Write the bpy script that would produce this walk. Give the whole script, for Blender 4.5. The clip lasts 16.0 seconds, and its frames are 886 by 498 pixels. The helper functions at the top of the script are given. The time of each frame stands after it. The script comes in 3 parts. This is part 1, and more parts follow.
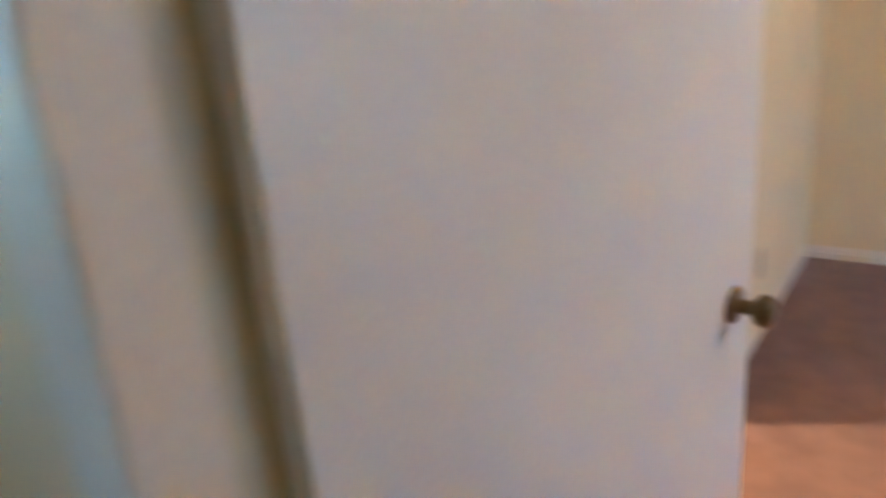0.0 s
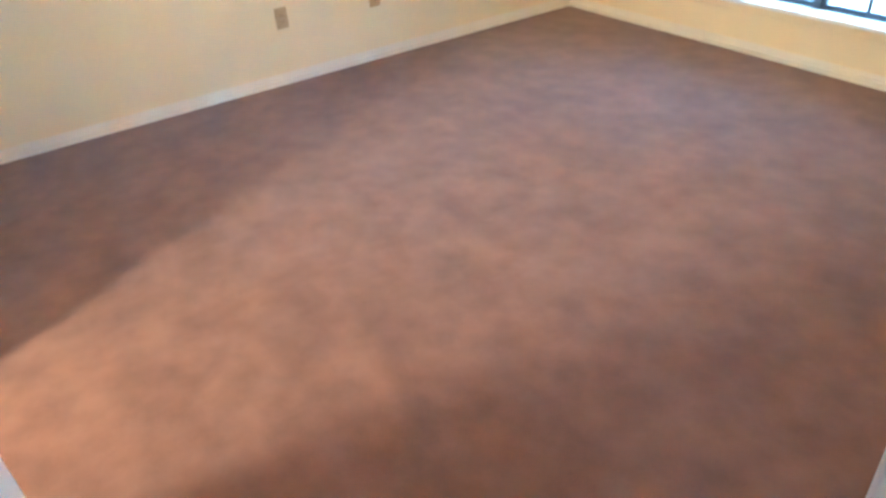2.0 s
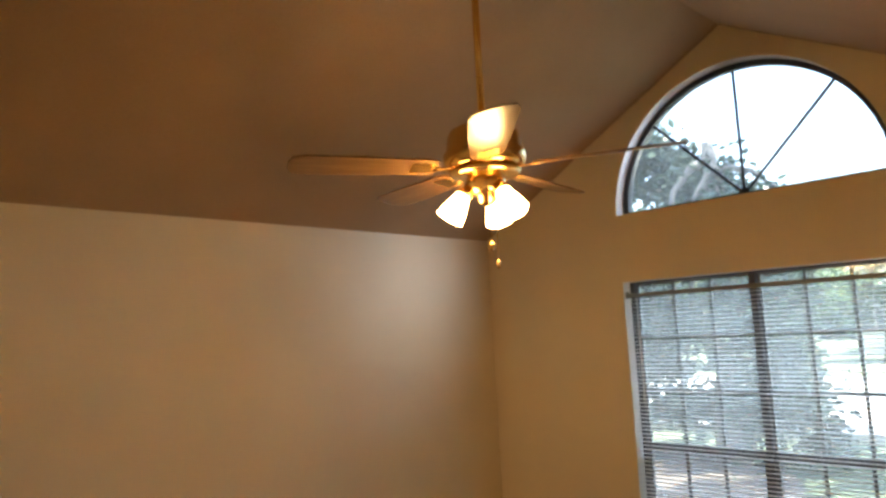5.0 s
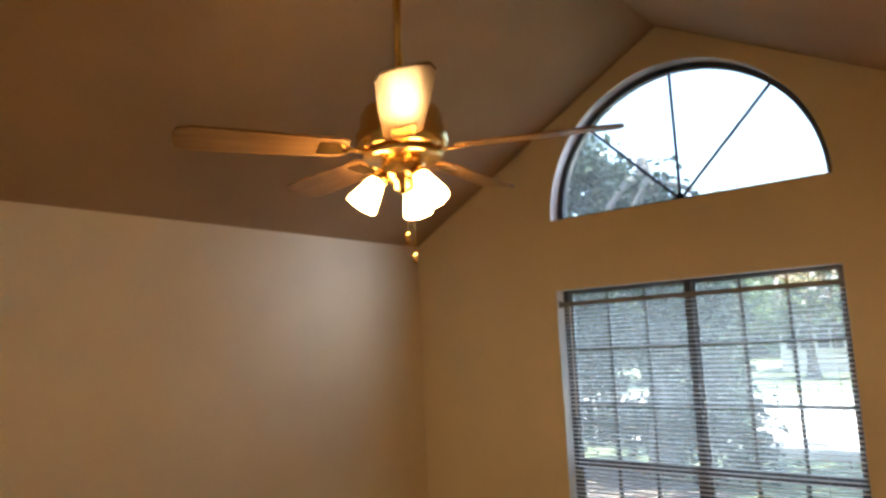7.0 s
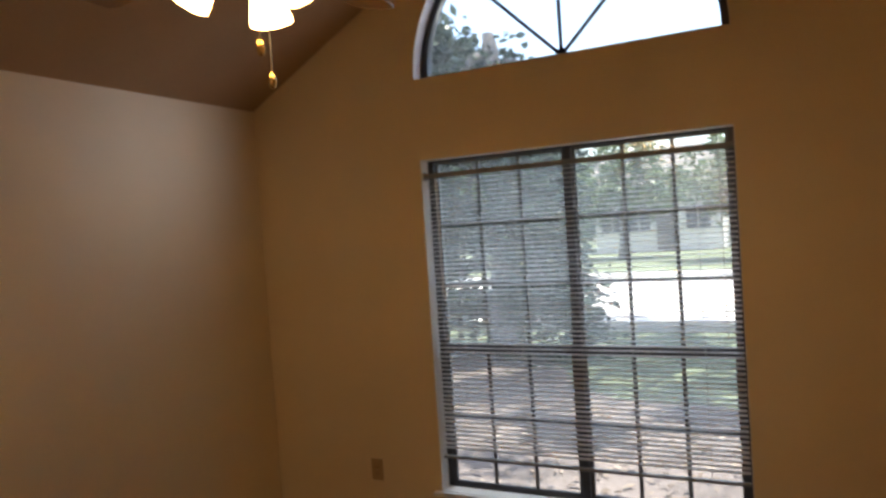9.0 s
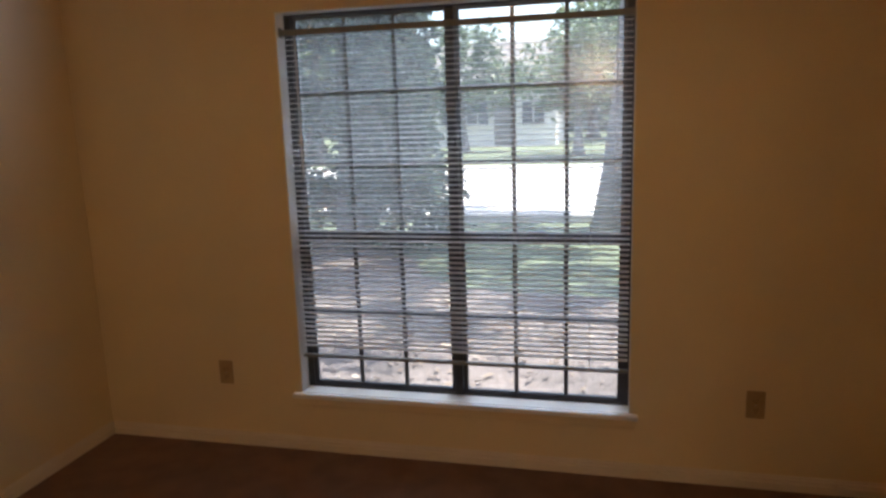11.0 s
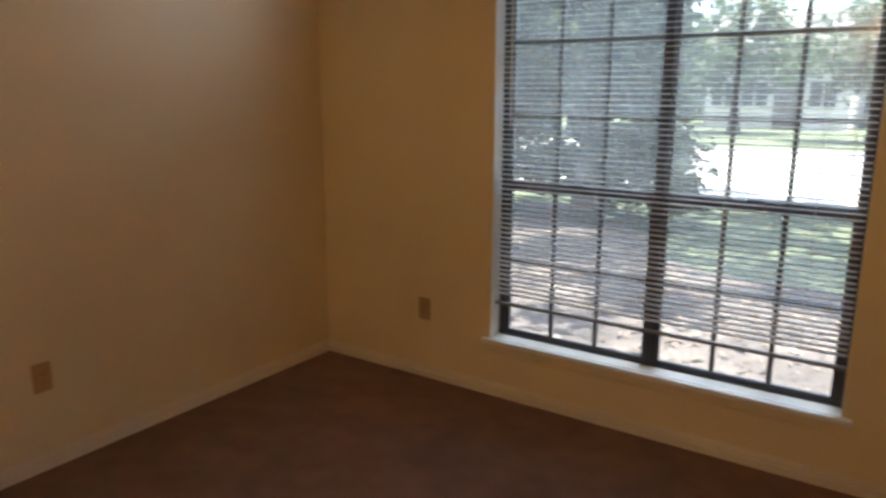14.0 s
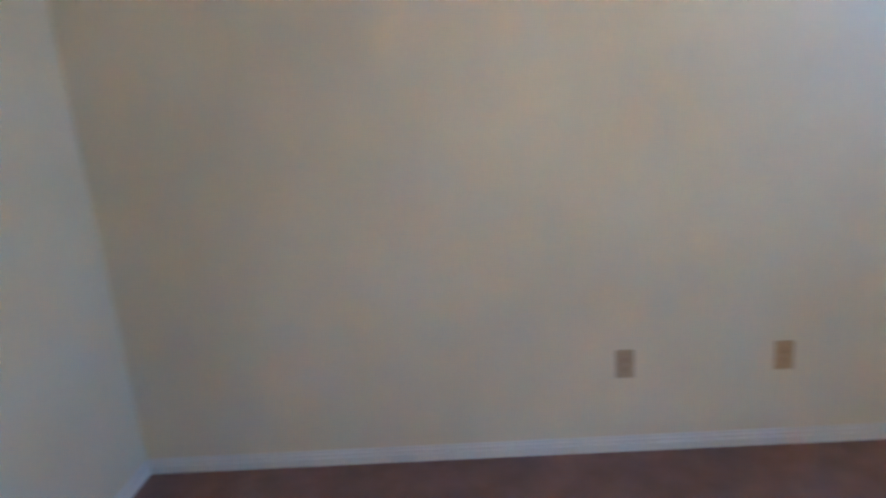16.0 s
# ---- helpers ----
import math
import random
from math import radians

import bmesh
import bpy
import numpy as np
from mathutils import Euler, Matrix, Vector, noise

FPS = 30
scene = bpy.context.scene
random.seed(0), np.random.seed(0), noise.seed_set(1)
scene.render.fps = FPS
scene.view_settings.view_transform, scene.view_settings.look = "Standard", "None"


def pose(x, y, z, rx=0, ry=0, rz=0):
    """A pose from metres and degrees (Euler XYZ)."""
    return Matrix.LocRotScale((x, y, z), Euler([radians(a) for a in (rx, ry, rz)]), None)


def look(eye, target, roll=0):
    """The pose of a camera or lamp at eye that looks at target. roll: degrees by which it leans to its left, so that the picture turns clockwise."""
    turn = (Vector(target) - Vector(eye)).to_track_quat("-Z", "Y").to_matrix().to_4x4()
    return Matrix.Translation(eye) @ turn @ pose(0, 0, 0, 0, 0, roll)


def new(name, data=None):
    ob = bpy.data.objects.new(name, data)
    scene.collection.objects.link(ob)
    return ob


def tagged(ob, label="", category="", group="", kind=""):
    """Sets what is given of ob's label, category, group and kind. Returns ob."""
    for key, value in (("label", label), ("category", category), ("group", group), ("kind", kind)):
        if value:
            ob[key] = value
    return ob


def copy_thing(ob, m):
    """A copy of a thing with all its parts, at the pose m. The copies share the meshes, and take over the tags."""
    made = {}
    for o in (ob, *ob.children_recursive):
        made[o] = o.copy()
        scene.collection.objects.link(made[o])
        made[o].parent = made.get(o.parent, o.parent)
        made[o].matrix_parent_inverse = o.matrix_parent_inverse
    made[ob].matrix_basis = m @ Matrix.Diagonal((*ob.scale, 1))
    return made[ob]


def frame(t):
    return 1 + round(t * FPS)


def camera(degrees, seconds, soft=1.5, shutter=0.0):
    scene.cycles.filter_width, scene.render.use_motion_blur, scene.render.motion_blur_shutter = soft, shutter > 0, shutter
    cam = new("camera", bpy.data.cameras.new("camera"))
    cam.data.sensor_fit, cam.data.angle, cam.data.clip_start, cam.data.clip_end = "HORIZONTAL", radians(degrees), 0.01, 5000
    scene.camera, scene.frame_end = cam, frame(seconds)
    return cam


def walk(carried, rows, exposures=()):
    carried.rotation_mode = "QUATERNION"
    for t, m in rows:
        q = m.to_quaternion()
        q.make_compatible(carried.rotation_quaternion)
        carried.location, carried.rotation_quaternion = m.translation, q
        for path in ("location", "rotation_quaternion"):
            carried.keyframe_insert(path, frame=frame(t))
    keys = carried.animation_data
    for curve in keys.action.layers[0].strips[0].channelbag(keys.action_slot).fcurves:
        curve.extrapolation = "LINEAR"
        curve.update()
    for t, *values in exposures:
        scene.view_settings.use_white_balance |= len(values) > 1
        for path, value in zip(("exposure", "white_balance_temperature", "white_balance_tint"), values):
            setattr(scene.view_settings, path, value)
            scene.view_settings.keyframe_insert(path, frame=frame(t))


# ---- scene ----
cam = camera(64.2, 16.0, soft=2.8, shutter=0.4)
PATH = [
    (0, (3.953, -3.616, 1.392), (2.430, -4.750, 0.761), -5.4),
    (0.2, (3.876, -3.709, 1.372), (2.108, -4.382, 0.721), -9.9),
    (0.3, (3.908, -3.676, 1.391), (2.112, -4.222, 0.702), -10.3),
    (0.5, (3.861, -3.610, 1.364), (2.032, -3.858, 0.594), -9.4),
    (0.8, (3.783, -3.551, 1.334), (2.013, -3.424, 0.412), -6.2),
    (1, (3.803, -3.510, 1.342), (2.100, -3.191, 0.343), -6.8),
    (1.2, (3.884, -3.466, 1.373), (2.272, -3.007, 0.282), -8.9),
    (1.5, (3.903, -3.451, 1.409), (2.387, -2.833, 0.261), -7.3),
    (2, (3.941, -3.612, 1.455), (2.514, -2.757, 0.344), -4.9),
    (2.5, (3.925, -3.646, 1.468), (2.406, -2.696, 0.581), -5.2),
    (3, (3.871, -3.604, 1.539), (2.272, -2.548, 0.963), -5.3),
    (3.5, (3.789, -3.591, 1.595), (2.173, -2.445, 1.323), -4.7),
    (4, (3.652, -3.665, 1.637), (2.082, -2.426, 1.634), -3.0),
    (4.5, (3.474, -3.805, 1.735), (1.998, -2.464, 1.894), -3.0),
    (4.7, (3.412, -3.847, 1.776), (1.971, -2.474, 1.972), -3.0),
    (6.8, (3.250, -3.632, 1.718), (1.961, -2.130, 2.007), -2.6),
    (7, (3.234, -3.600, 1.726), (1.964, -2.079, 1.998), -2.7),
    (7.5, (3.139, -3.521, 1.727), (1.936, -1.937, 1.940), -2.8),
    (8, (3.011, -3.439, 1.714), (1.900, -1.780, 1.836), -3.1),
    (8.5, (2.882, -3.343, 1.693), (1.880, -1.612, 1.716), -3.3),
    (9, (2.796, -3.223, 1.667), (1.897, -1.437, 1.605), -3.9),
    (9.5, (2.701, -3.124, 1.622), (1.934, -1.281, 1.493), -3.3),
    (10, (2.548, -3.073, 1.585), (1.976, -1.166, 1.391), -2.5),
    (10.2, (2.502, -3.045, 1.574), (2.002, -1.122, 1.346), -2.3),
    (12.3, (2.521, -2.748, 1.592), (2.034, -0.886, 1.049), -1.3),
    (12.5, (2.534, -2.736, 1.581), (2.012, -0.882, 1.043), -1.4),
    (13, (2.587, -2.702, 1.543), (1.925, -0.886, 1.029), -0.8),
    (13.5, (2.662, -2.705, 1.506), (1.793, -0.970, 1.022), -0.5),
    (14, (2.724, -2.816, 1.464), (1.621, -1.206, 1.025), 0.1),
    (14.5, (2.713, -2.830, 1.452), (1.363, -1.422, 1.012), -0.5),
    (15, (2.679, -2.794, 1.477), (1.087, -1.679, 1.007), -2.5),
    (15.5, (2.611, -2.817, 1.532), (0.799, -2.125, 1.044), -5.4),
    (16, (2.571, -2.671, 1.574), (0.643, -2.810, 1.060), -5.0),
]
walk(cam, [(t, look(eye, target, roll)) for t, eye, target, roll in PATH], exposures=[
    (0.0, 4.95, 4680, 1), (0.5, 4.95, 5000, -2), (1.0, 5.05, 4500, -4), (1.5, 5.3, 3950, -8), (2.2, 5.45, 4480, -7), (2.6, 5.2, 5600, 1), (3.0, 4.8, 6550, 5), (3.5, 4.4, 6400, 8), (4.5, 3.55, 6600, 8), (7.0, 3.1, 6350, 9), (8.5, 2.42, 6950, 13), (9.5, 2.38, 6750, 17),
    (12.5, 2.36, 6550, 18), (13.4, 2.36, 6550, 17), (14.0, 2.70, 6700, 12), (14.5, 3.12, 6600, 8), (15.0, 3.6, 5200, 5), (15.5, 3.96, 3700, -4), (16.0, 4.2, 3600, -3)])

# ---- daylight ----
SUN_FROM = Vector((0.30, -0.03, 1.30)).normalized()
world = bpy.data.worlds.new("sky")
scene.world = world
world.use_nodes = True
wn = world.node_tree
sky = wn.nodes.new("ShaderNodeTexSky")
sky.sky_type = "NISHITA"
sky.sun_disc = False
sky.dust_density = 2.0
sky.sun_elevation = math.asin(SUN_FROM.z)
sky.sun_rotation = math.atan2(SUN_FROM.x, SUN_FROM.y)
wn.nodes["Background"].inputs["Strength"].default_value = 0.125
wn.links.new(sky.outputs[0], wn.nodes["Background"].inputs["Color"])
sun = new("sun", bpy.data.lights.new("sun", "SUN"))
sun.data.energy, sun.data.angle, sun.data.color = 3.1, radians(0.5), (1.0, 0.96, 0.90)
sun.matrix_world = look(SUN_FROM * 30, (0, 0, 0))

FAN_GLOW, BATH_WATTS = 7.4, 10.0

# added area lamp: stands in for sky light slanting in through the arched window
arch_sky_fill = new("arch_sky_fill", bpy.data.lights.new("arch_sky_fill", "AREA"))
arch_sky_fill.data.shape, arch_sky_fill.data.size, arch_sky_fill.data.size_y = "ELLIPSE", 1.3, 0.6
arch_sky_fill.data.energy, arch_sky_fill.data.spread, arch_sky_fill.data.color = 0.29, radians(44), (0.70, 0.75, 1.0)
arch_sky_fill.matrix_world = look((1.92, 0.20, 2.90), (0.0, -0.54, 2.10))

# added unseen lamp outside: stands in for sky light, steep on blind and sill
window_sky_fill = new("window_sky_fill", bpy.data.lights.new("window_sky_fill", "AREA"))
window_sky_fill.data.shape, window_sky_fill.data.size, window_sky_fill.data.size_y = "RECTANGLE", 1.7, 0.22
window_sky_fill.data.energy, window_sky_fill.data.spread, window_sky_fill.data.color = 2.0, radians(70), (0.72, 0.87, 1.0)
window_sky_fill.matrix_world = look((1.85, 0.85, 2.38), (1.85, 0.0, 1.1))

# the lamp in the side room whose light falls out over the carpet
bath_light = new("bath_light", bpy.data.lights.new("bath_light", "POINT"))
bath_light.data.energy, bath_light.data.shadow_soft_size, bath_light.data.color = BATH_WATTS, 0.11, (1.0, 0.68, 0.41)
bath_light.location = (2.32, -5.15, 2.02)


# ---- materials ----
def nodes_of(name):
    m = bpy.data.materials.new(name)
    m.use_nodes = True
    return m, m.node_tree, m.node_tree.nodes["Principled BSDF"]


def surface(name, dark, light, rough=0.6, metal=0.0, scale=3.0, fine=60.0, bump=0.15, depth=0.004, stretch=(1, 1, 1), spec=0.5, per_object=0.0):
    """Two scales of noise between two colours, with fine relief."""
    m, tree, bsdf = nodes_of(name)
    n, ln = tree.nodes.new, tree.links.new
    co = n("ShaderNodeTexCoord")
    mp = n("ShaderNodeMapping")
    mp.inputs["Scale"].default_value = stretch
    ln(co.outputs["Object"], mp.inputs["Vector"])
    big, small = n("ShaderNodeTexNoise"), n("ShaderNodeTexNoise")
    big.inputs["Scale"].default_value, small.inputs["Scale"].default_value = scale, fine
    big.inputs["Detail"].default_value, small.inputs["Detail"].default_value = 4, 5
    for tex in (big, small):
        ln(mp.outputs[0], tex.inputs["Vector"])
    mix = n("ShaderNodeMath")
    mix.operation = "MULTIPLY_ADD"
    ln(small.outputs["Fac"], mix.inputs[0])
    mix.inputs[1].default_value = 0.4
    half = n("ShaderNodeMath")
    half.operation = "MULTIPLY"
    half.inputs[1].default_value = 0.6
    ln(big.outputs["Fac"], half.inputs[0])
    ln(half.outputs[0], mix.inputs[2])
    fac = mix.outputs[0]
    if per_object:
        info = n("ShaderNodeObjectInfo")
        vary = n("ShaderNodeMath")
        vary.operation = "MULTIPLY_ADD"
        ln(info.outputs["Random"], vary.inputs[0])
        vary.inputs[1].default_value = per_object
        ln(fac, vary.inputs[2])
        fac = vary.outputs[0]
    ramp = n("ShaderNodeValToRGB")
    ramp.color_ramp.elements[0].position, ramp.color_ramp.elements[1].position = 0.33, 0.67
    ramp.color_ramp.elements[0].color, ramp.color_ramp.elements[1].color = (*dark, 1), (*light, 1)
    ln(fac, ramp.inputs[0])
    ln(ramp.outputs[0], bsdf.inputs["Base Color"])
    bsdf.inputs["Roughness"].default_value, bsdf.inputs["Metallic"].default_value = rough, metal
    bsdf.inputs["Specular IOR Level"].default_value = spec
    if bump:
        bp = n("ShaderNodeBump")
        bp.inputs["Strength"].default_value, bp.inputs["Distance"].default_value = bump, depth
        ln(small.outputs["Fac"], bp.inputs["Height"])
        ln(bp.outputs[0], bsdf.inputs["Normal"])
    return m


def carpet_material():
    """Cut pile: tufts, footmarks and brushed patches."""
    m, tree, bsdf = nodes_of("carpet_pile")
    n, ln = tree.nodes.new, tree.links.new
    co = n("ShaderNodeTexCoord")
    tuft, patch, streak = n("ShaderNodeTexNoise"), n("ShaderNodeTexNoise"), n("ShaderNodeTexNoise")
    for tex, s, d in ((tuft, 210, 4), (patch, 9.0, 8), (streak, 3.2, 6)):
        tex.inputs["Scale"].default_value, tex.inputs["Detail"].default_value = s, d
    mp = n("ShaderNodeMapping")
    mp.inputs["Rotation"].default_value = (0, 0, radians(32))
    mp.inputs["Scale"].default_value = (1.0, 1.35, 1.0)
    ln(co.outputs["Object"], mp.inputs["Vector"])
    ln(mp.outputs[0], streak.inputs["Vector"])
    ln(co.outputs["Object"], tuft.inputs["Vector"])
    ln(co.outputs["Object"], patch.inputs["Vector"])
    add = n("ShaderNodeMath")
    add.operation = "ADD"
    ln(patch.outputs["Fac"], add.inputs[0])
    ln(streak.outputs["Fac"], add.inputs[1])
    mul = n("ShaderNodeMath")
    mul.operation = "MULTIPLY_ADD"
    ln(tuft.outputs["Fac"], mul.inputs[0])
    mul.inputs[1].default_value = 0.45
    ln(add.outputs[0], mul.inputs[2])
    ramp = n("ShaderNodeValToRGB")
    ramp.color_ramp.elements[0].position = 0.50
    ramp.color_ramp.elements[1].position = 0.86
    halve = n("ShaderNodeMath")
    halve.operation = "MULTIPLY"
    halve.inputs[1].default_value = 0.57
    ln(mul.outputs[0], halve.inputs[0])
    ramp.color_ramp.elements[0].color, ramp.color_ramp.elements[1].color = (*CARPET_DARK, 1), (*CARPET_LIGHT, 1)
    ln(halve.outputs[0], ramp.inputs[0])
    ln(ramp.outputs[0], bsdf.inputs["Base Color"])
    bsdf.inputs["Roughness"].default_value = 0.95
    bsdf.inputs["Specular IOR Level"].default_value = 0.15
    bsdf.inputs["Sheen Weight"].default_value = 0.25
    bp = n("ShaderNodeBump")
    bp.inputs["Strength"].default_value, bp.inputs["Distance"].default_value = 0.6, 0.004
    ln(mul.outputs[0], bp.inputs["Height"])
    ln(bp.outputs[0], bsdf.inputs["Normal"])
    return m


def glass_material():
    m = bpy.data.materials.new("window_glass")
    m.use_nodes = True
    tree = m.node_tree
    tree.nodes.clear()
    n, ln = tree.nodes.new, tree.links.new
    out, mix, clear, gloss, fr = n("ShaderNodeOutputMaterial"), n("ShaderNodeMixShader"), n("ShaderNodeBsdfTransparent"), n("ShaderNodeBsdfGlossy"), n("ShaderNodeFresnel")
    clear.inputs["Color"].default_value = (0.93, 0.96, 0.95, 1)
    gloss.inputs["Roughness"].default_value = 0.16
    fr.inputs["IOR"].default_value = 1.45
    ln(fr.outputs[0], mix.inputs[0])
    ln(clear.outputs[0], mix.inputs[1])
    ln(gloss.outputs[0], mix.inputs[2])
    # a faint uneven veil, added to stand for the glare haze over the panes
    veil, film, spots = n("ShaderNodeBsdfTranslucent"), n("ShaderNodeMixShader"), n("ShaderNodeTexNoise")
    veil.inputs["Color"].default_value = (0.88, 0.92, 0.92, 1)
    spots.inputs["Scale"].default_value = 7.0
    co, amount = n("ShaderNodeTexCoord"), n("ShaderNodeMapRange")
    ln(co.outputs["Object"], spots.inputs["Vector"])
    ln(spots.outputs["Fac"], amount.inputs["Value"])
    amount.inputs["To Min"].default_value, amount.inputs["To Max"].default_value = 0.025, 0.06
    ln(amount.outputs[0], film.inputs[0])
    ln(mix.outputs[0], film.inputs[1])
    ln(veil.outputs[0], film.inputs[2])
    ln(film.outputs[0], out.inputs[0])
    return m


def glow_material(name, color, strength):
    m, tree, bsdf = nodes_of(name)
    bsdf.inputs["Base Color"].default_value = (0.9, 0.85, 0.75, 1)
    bsdf.inputs["Roughness"].default_value = 0.35
    bsdf.inputs["Emission Color"].default_value = (*color, 1)
    bsdf.inputs["Emission Strength"].default_value = strength
    return m


def leaf_material(name, dark, light, rough=0.45):
    m, tree, bsdf = nodes_of(name)
    n, ln = tree.nodes.new, tree.links.new
    geo, ramp = n("ShaderNodeNewGeometry"), n("ShaderNodeValToRGB")
    ramp.color_ramp.elements[0].color, ramp.color_ramp.elements[1].color = (*dark, 1), (*light, 1)
    ln(geo.outputs["Random Per Island"], ramp.inputs[0])
    ln(ramp.outputs[0], bsdf.inputs["Base Color"])
    bsdf.inputs["Roughness"].default_value = rough
    trans, mix, out = n("ShaderNodeBsdfTranslucent"), n("ShaderNodeMixShader"), tree.nodes["Material Output"]
    ln(ramp.outputs[0], trans.inputs["Color"])
    mix.inputs[0].default_value = 0.35
    ln(bsdf.outputs[0], mix.inputs[1])
    ln(trans.outputs[0], mix.inputs[2])
    ln(mix.outputs[0], out.inputs[0])
    return m


def see_through(m, amount):
    """Thin vinyl that lets some light through."""
    tree = m.node_tree
    n, ln = tree.nodes.new, tree.links.new
    bsdf, out = tree.nodes["Principled BSDF"], tree.nodes["Material Output"]
    trans, mix = n("ShaderNodeBsdfTranslucent"), n("ShaderNodeMixShader")
    ln(bsdf.inputs["Base Color"].links[0].from_socket, trans.inputs["Color"])
    mix.inputs[0].default_value = amount
    ln(bsdf.outputs[0], mix.inputs[1])
    ln(trans.outputs[0], mix.inputs[2])
    ln(mix.outputs[0], out.inputs[0])
    return m


CARPET_DARK, CARPET_LIGHT = (0.129, 0.064, 0.041), (0.203, 0.105, 0.069)
CREAM = surface("cream_wall_paint", (0.71, 0.60, 0.38), (0.765, 0.652, 0.43), rough=0.55, scale=2.2, fine=170, bump=0.25, depth=0.0015, spec=0.35)
# darker than the wall paint: the ceiling's weaker light is put into its colour
CEILING = surface("textured_ceiling_shade_tone", (0.40, 0.27, 0.148), (0.46, 0.32, 0.185), rough=0.8, scale=2.0, fine=110, bump=0.5, depth=0.003, spec=0.2)
TRIM = surface("white_trim_paint", (0.68, 0.62, 0.51), (0.76, 0.70, 0.59), rough=0.35, scale=4, fine=90, bump=0.06, depth=0.001)
DOOR = surface("white_door_paint", (0.76, 0.73, 0.68), (0.83, 0.80, 0.75), rough=0.32, scale=2.5, fine=120, bump=0.08, depth=0.001)
SILL = surface("white_sill_paint", (0.72, 0.72, 0.70), (0.82, 0.82, 0.80), rough=0.3, scale=6, fine=80, bump=0.1, depth=0.001)
CARPET = carpet_material()
BRONZE = surface("dark_bronze_frame", (0.036, 0.041, 0.050), (0.062, 0.069, 0.080), rough=0.42, metal=0.3, scale=8, fine=200, bump=0.05, depth=0.0005)
# paler grey puts the haze over the upper sash into its colour
HAZED = surface("haze_greyed_frame", (0.10, 0.115, 0.125), (0.155, 0.172, 0.182), rough=0.5, metal=0.2, scale=8, fine=180, bump=0.05, depth=0.0005)
GLASS = glass_material()
BLIND = see_through(surface("white_vinyl_slat", (0.84, 0.86, 0.87), (0.90, 0.91, 0.92), rough=0.4, scale=5, fine=60, bump=0, per_object=0.15), 0.6)
# blind rails coloured dark to stand for their backlit look
RAIL = surface("backlit_dark_rail", (0.15, 0.16, 0.15), (0.22, 0.23, 0.22), rough=0.45, scale=8, fine=120, bump=0.04, depth=0.0005)
CORD = surface("white_cord", (0.6, 0.6, 0.58), (0.75, 0.75, 0.72), rough=0.8, fine=400, bump=0)
BRASS = surface("polished_brass", (0.78, 0.50, 0.16), (0.90, 0.62, 0.24), rough=0.24, metal=1.0, scale=6, fine=140, bump=0.04, depth=0.0005)
OLD_BRASS = surface("aged_brass", (0.13, 0.092, 0.045), (0.28, 0.20, 0.10), rough=0.28, metal=1.0, scale=14, fine=160, bump=0.06, depth=0.0006)
BLADE = surface("oak_fan_blade", (0.19, 0.105, 0.042), (0.30, 0.18, 0.078), rough=0.25, scale=3, fine=30, stretch=(1, 14, 4), bump=0.08, depth=0.0008)
SHADE = glow_material("lit_frosted_glass", (1.0, 0.55, 0.19), FAN_GLOW)
BULB = glow_material("lit_bulb", (1.0, 0.62, 0.30), 6.0)
IVORY = surface("tan_plastic", (0.36, 0.255, 0.13), (0.44, 0.32, 0.175), rough=0.38, scale=9, fine=150, bump=0.03, depth=0.0005)
AMBER = surface("amber_plastic", (0.42, 0.265, 0.105), (0.50, 0.325, 0.145), rough=0.38, scale=9, fine=150, bump=0.03, depth=0.0005)
SLOT = surface("dark_slot", (0.02, 0.015, 0.01), (0.04, 0.03, 0.02), rough=0.7, bump=0)
STEEL = surface("steel_screw", (0.45, 0.42, 0.36), (0.6, 0.57, 0.5), rough=0.35, metal=1.0, bump=0)
# litter tones lowered, so part of the trees' shade sits in the colour
LITTER = surface("shade_darkened_litter", (0.055, 0.046, 0.042), (0.175, 0.146, 0.130), rough=0.95, scale=2.3, fine=24, bump=0.8, depth=0.03)
LAWN = surface("dry_lawn", (0.075, 0.100, 0.055), (0.14, 0.165, 0.10), rough=0.95, scale=0.9, fine=18, bump=0.8, depth=0.04)
CONCRETE = surface("pale_concrete", (0.46, 0.45, 0.42), (0.60, 0.58, 0.54), rough=0.85, scale=0.6, fine=22, bump=0.25, depth=0.006)
BARK = surface("grey_bark", (0.10, 0.09, 0.085), (0.27, 0.245, 0.23), rough=0.95, scale=5, fine=26, stretch=(1, 1, 0.25), bump=0.9, depth=0.03)
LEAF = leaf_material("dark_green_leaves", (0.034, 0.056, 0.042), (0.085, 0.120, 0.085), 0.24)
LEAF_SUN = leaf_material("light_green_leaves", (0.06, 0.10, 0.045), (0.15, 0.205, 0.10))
SIDING = surface("white_siding", (0.62, 0.60, 0.57), (0.74, 0.72, 0.69), rough=0.7, scale=0.7, fine=12, bump=0.1)
SHINGLE = surface("grey_shingles", (0.10, 0.095, 0.09), (0.20, 0.19, 0.18), rough=0.9, scale=1.5, fine=16, bump=0.4)
DARK_GLASS = surface("dark_far_glass", (0.03, 0.04, 0.05), (0.07, 0.08, 0.10), rough=0.12, bump=0)
BRICK = surface("exterior_brick", (0.24, 0.15, 0.11), (0.38, 0.26, 0.20), rough=0.9, scale=3, fine=30, bump=0.4)


# ---- builders ----
def mesh_of(name, bm, mat, smooth=False):
    bmesh.ops.recalc_face_normals(bm, faces=bm.faces)
    me = bpy.data.meshes.new(name)
    bm.to_mesh(me)
    bm.free()
    me.materials.append(mat)
    if smooth:
        me.shade_smooth()
    return me


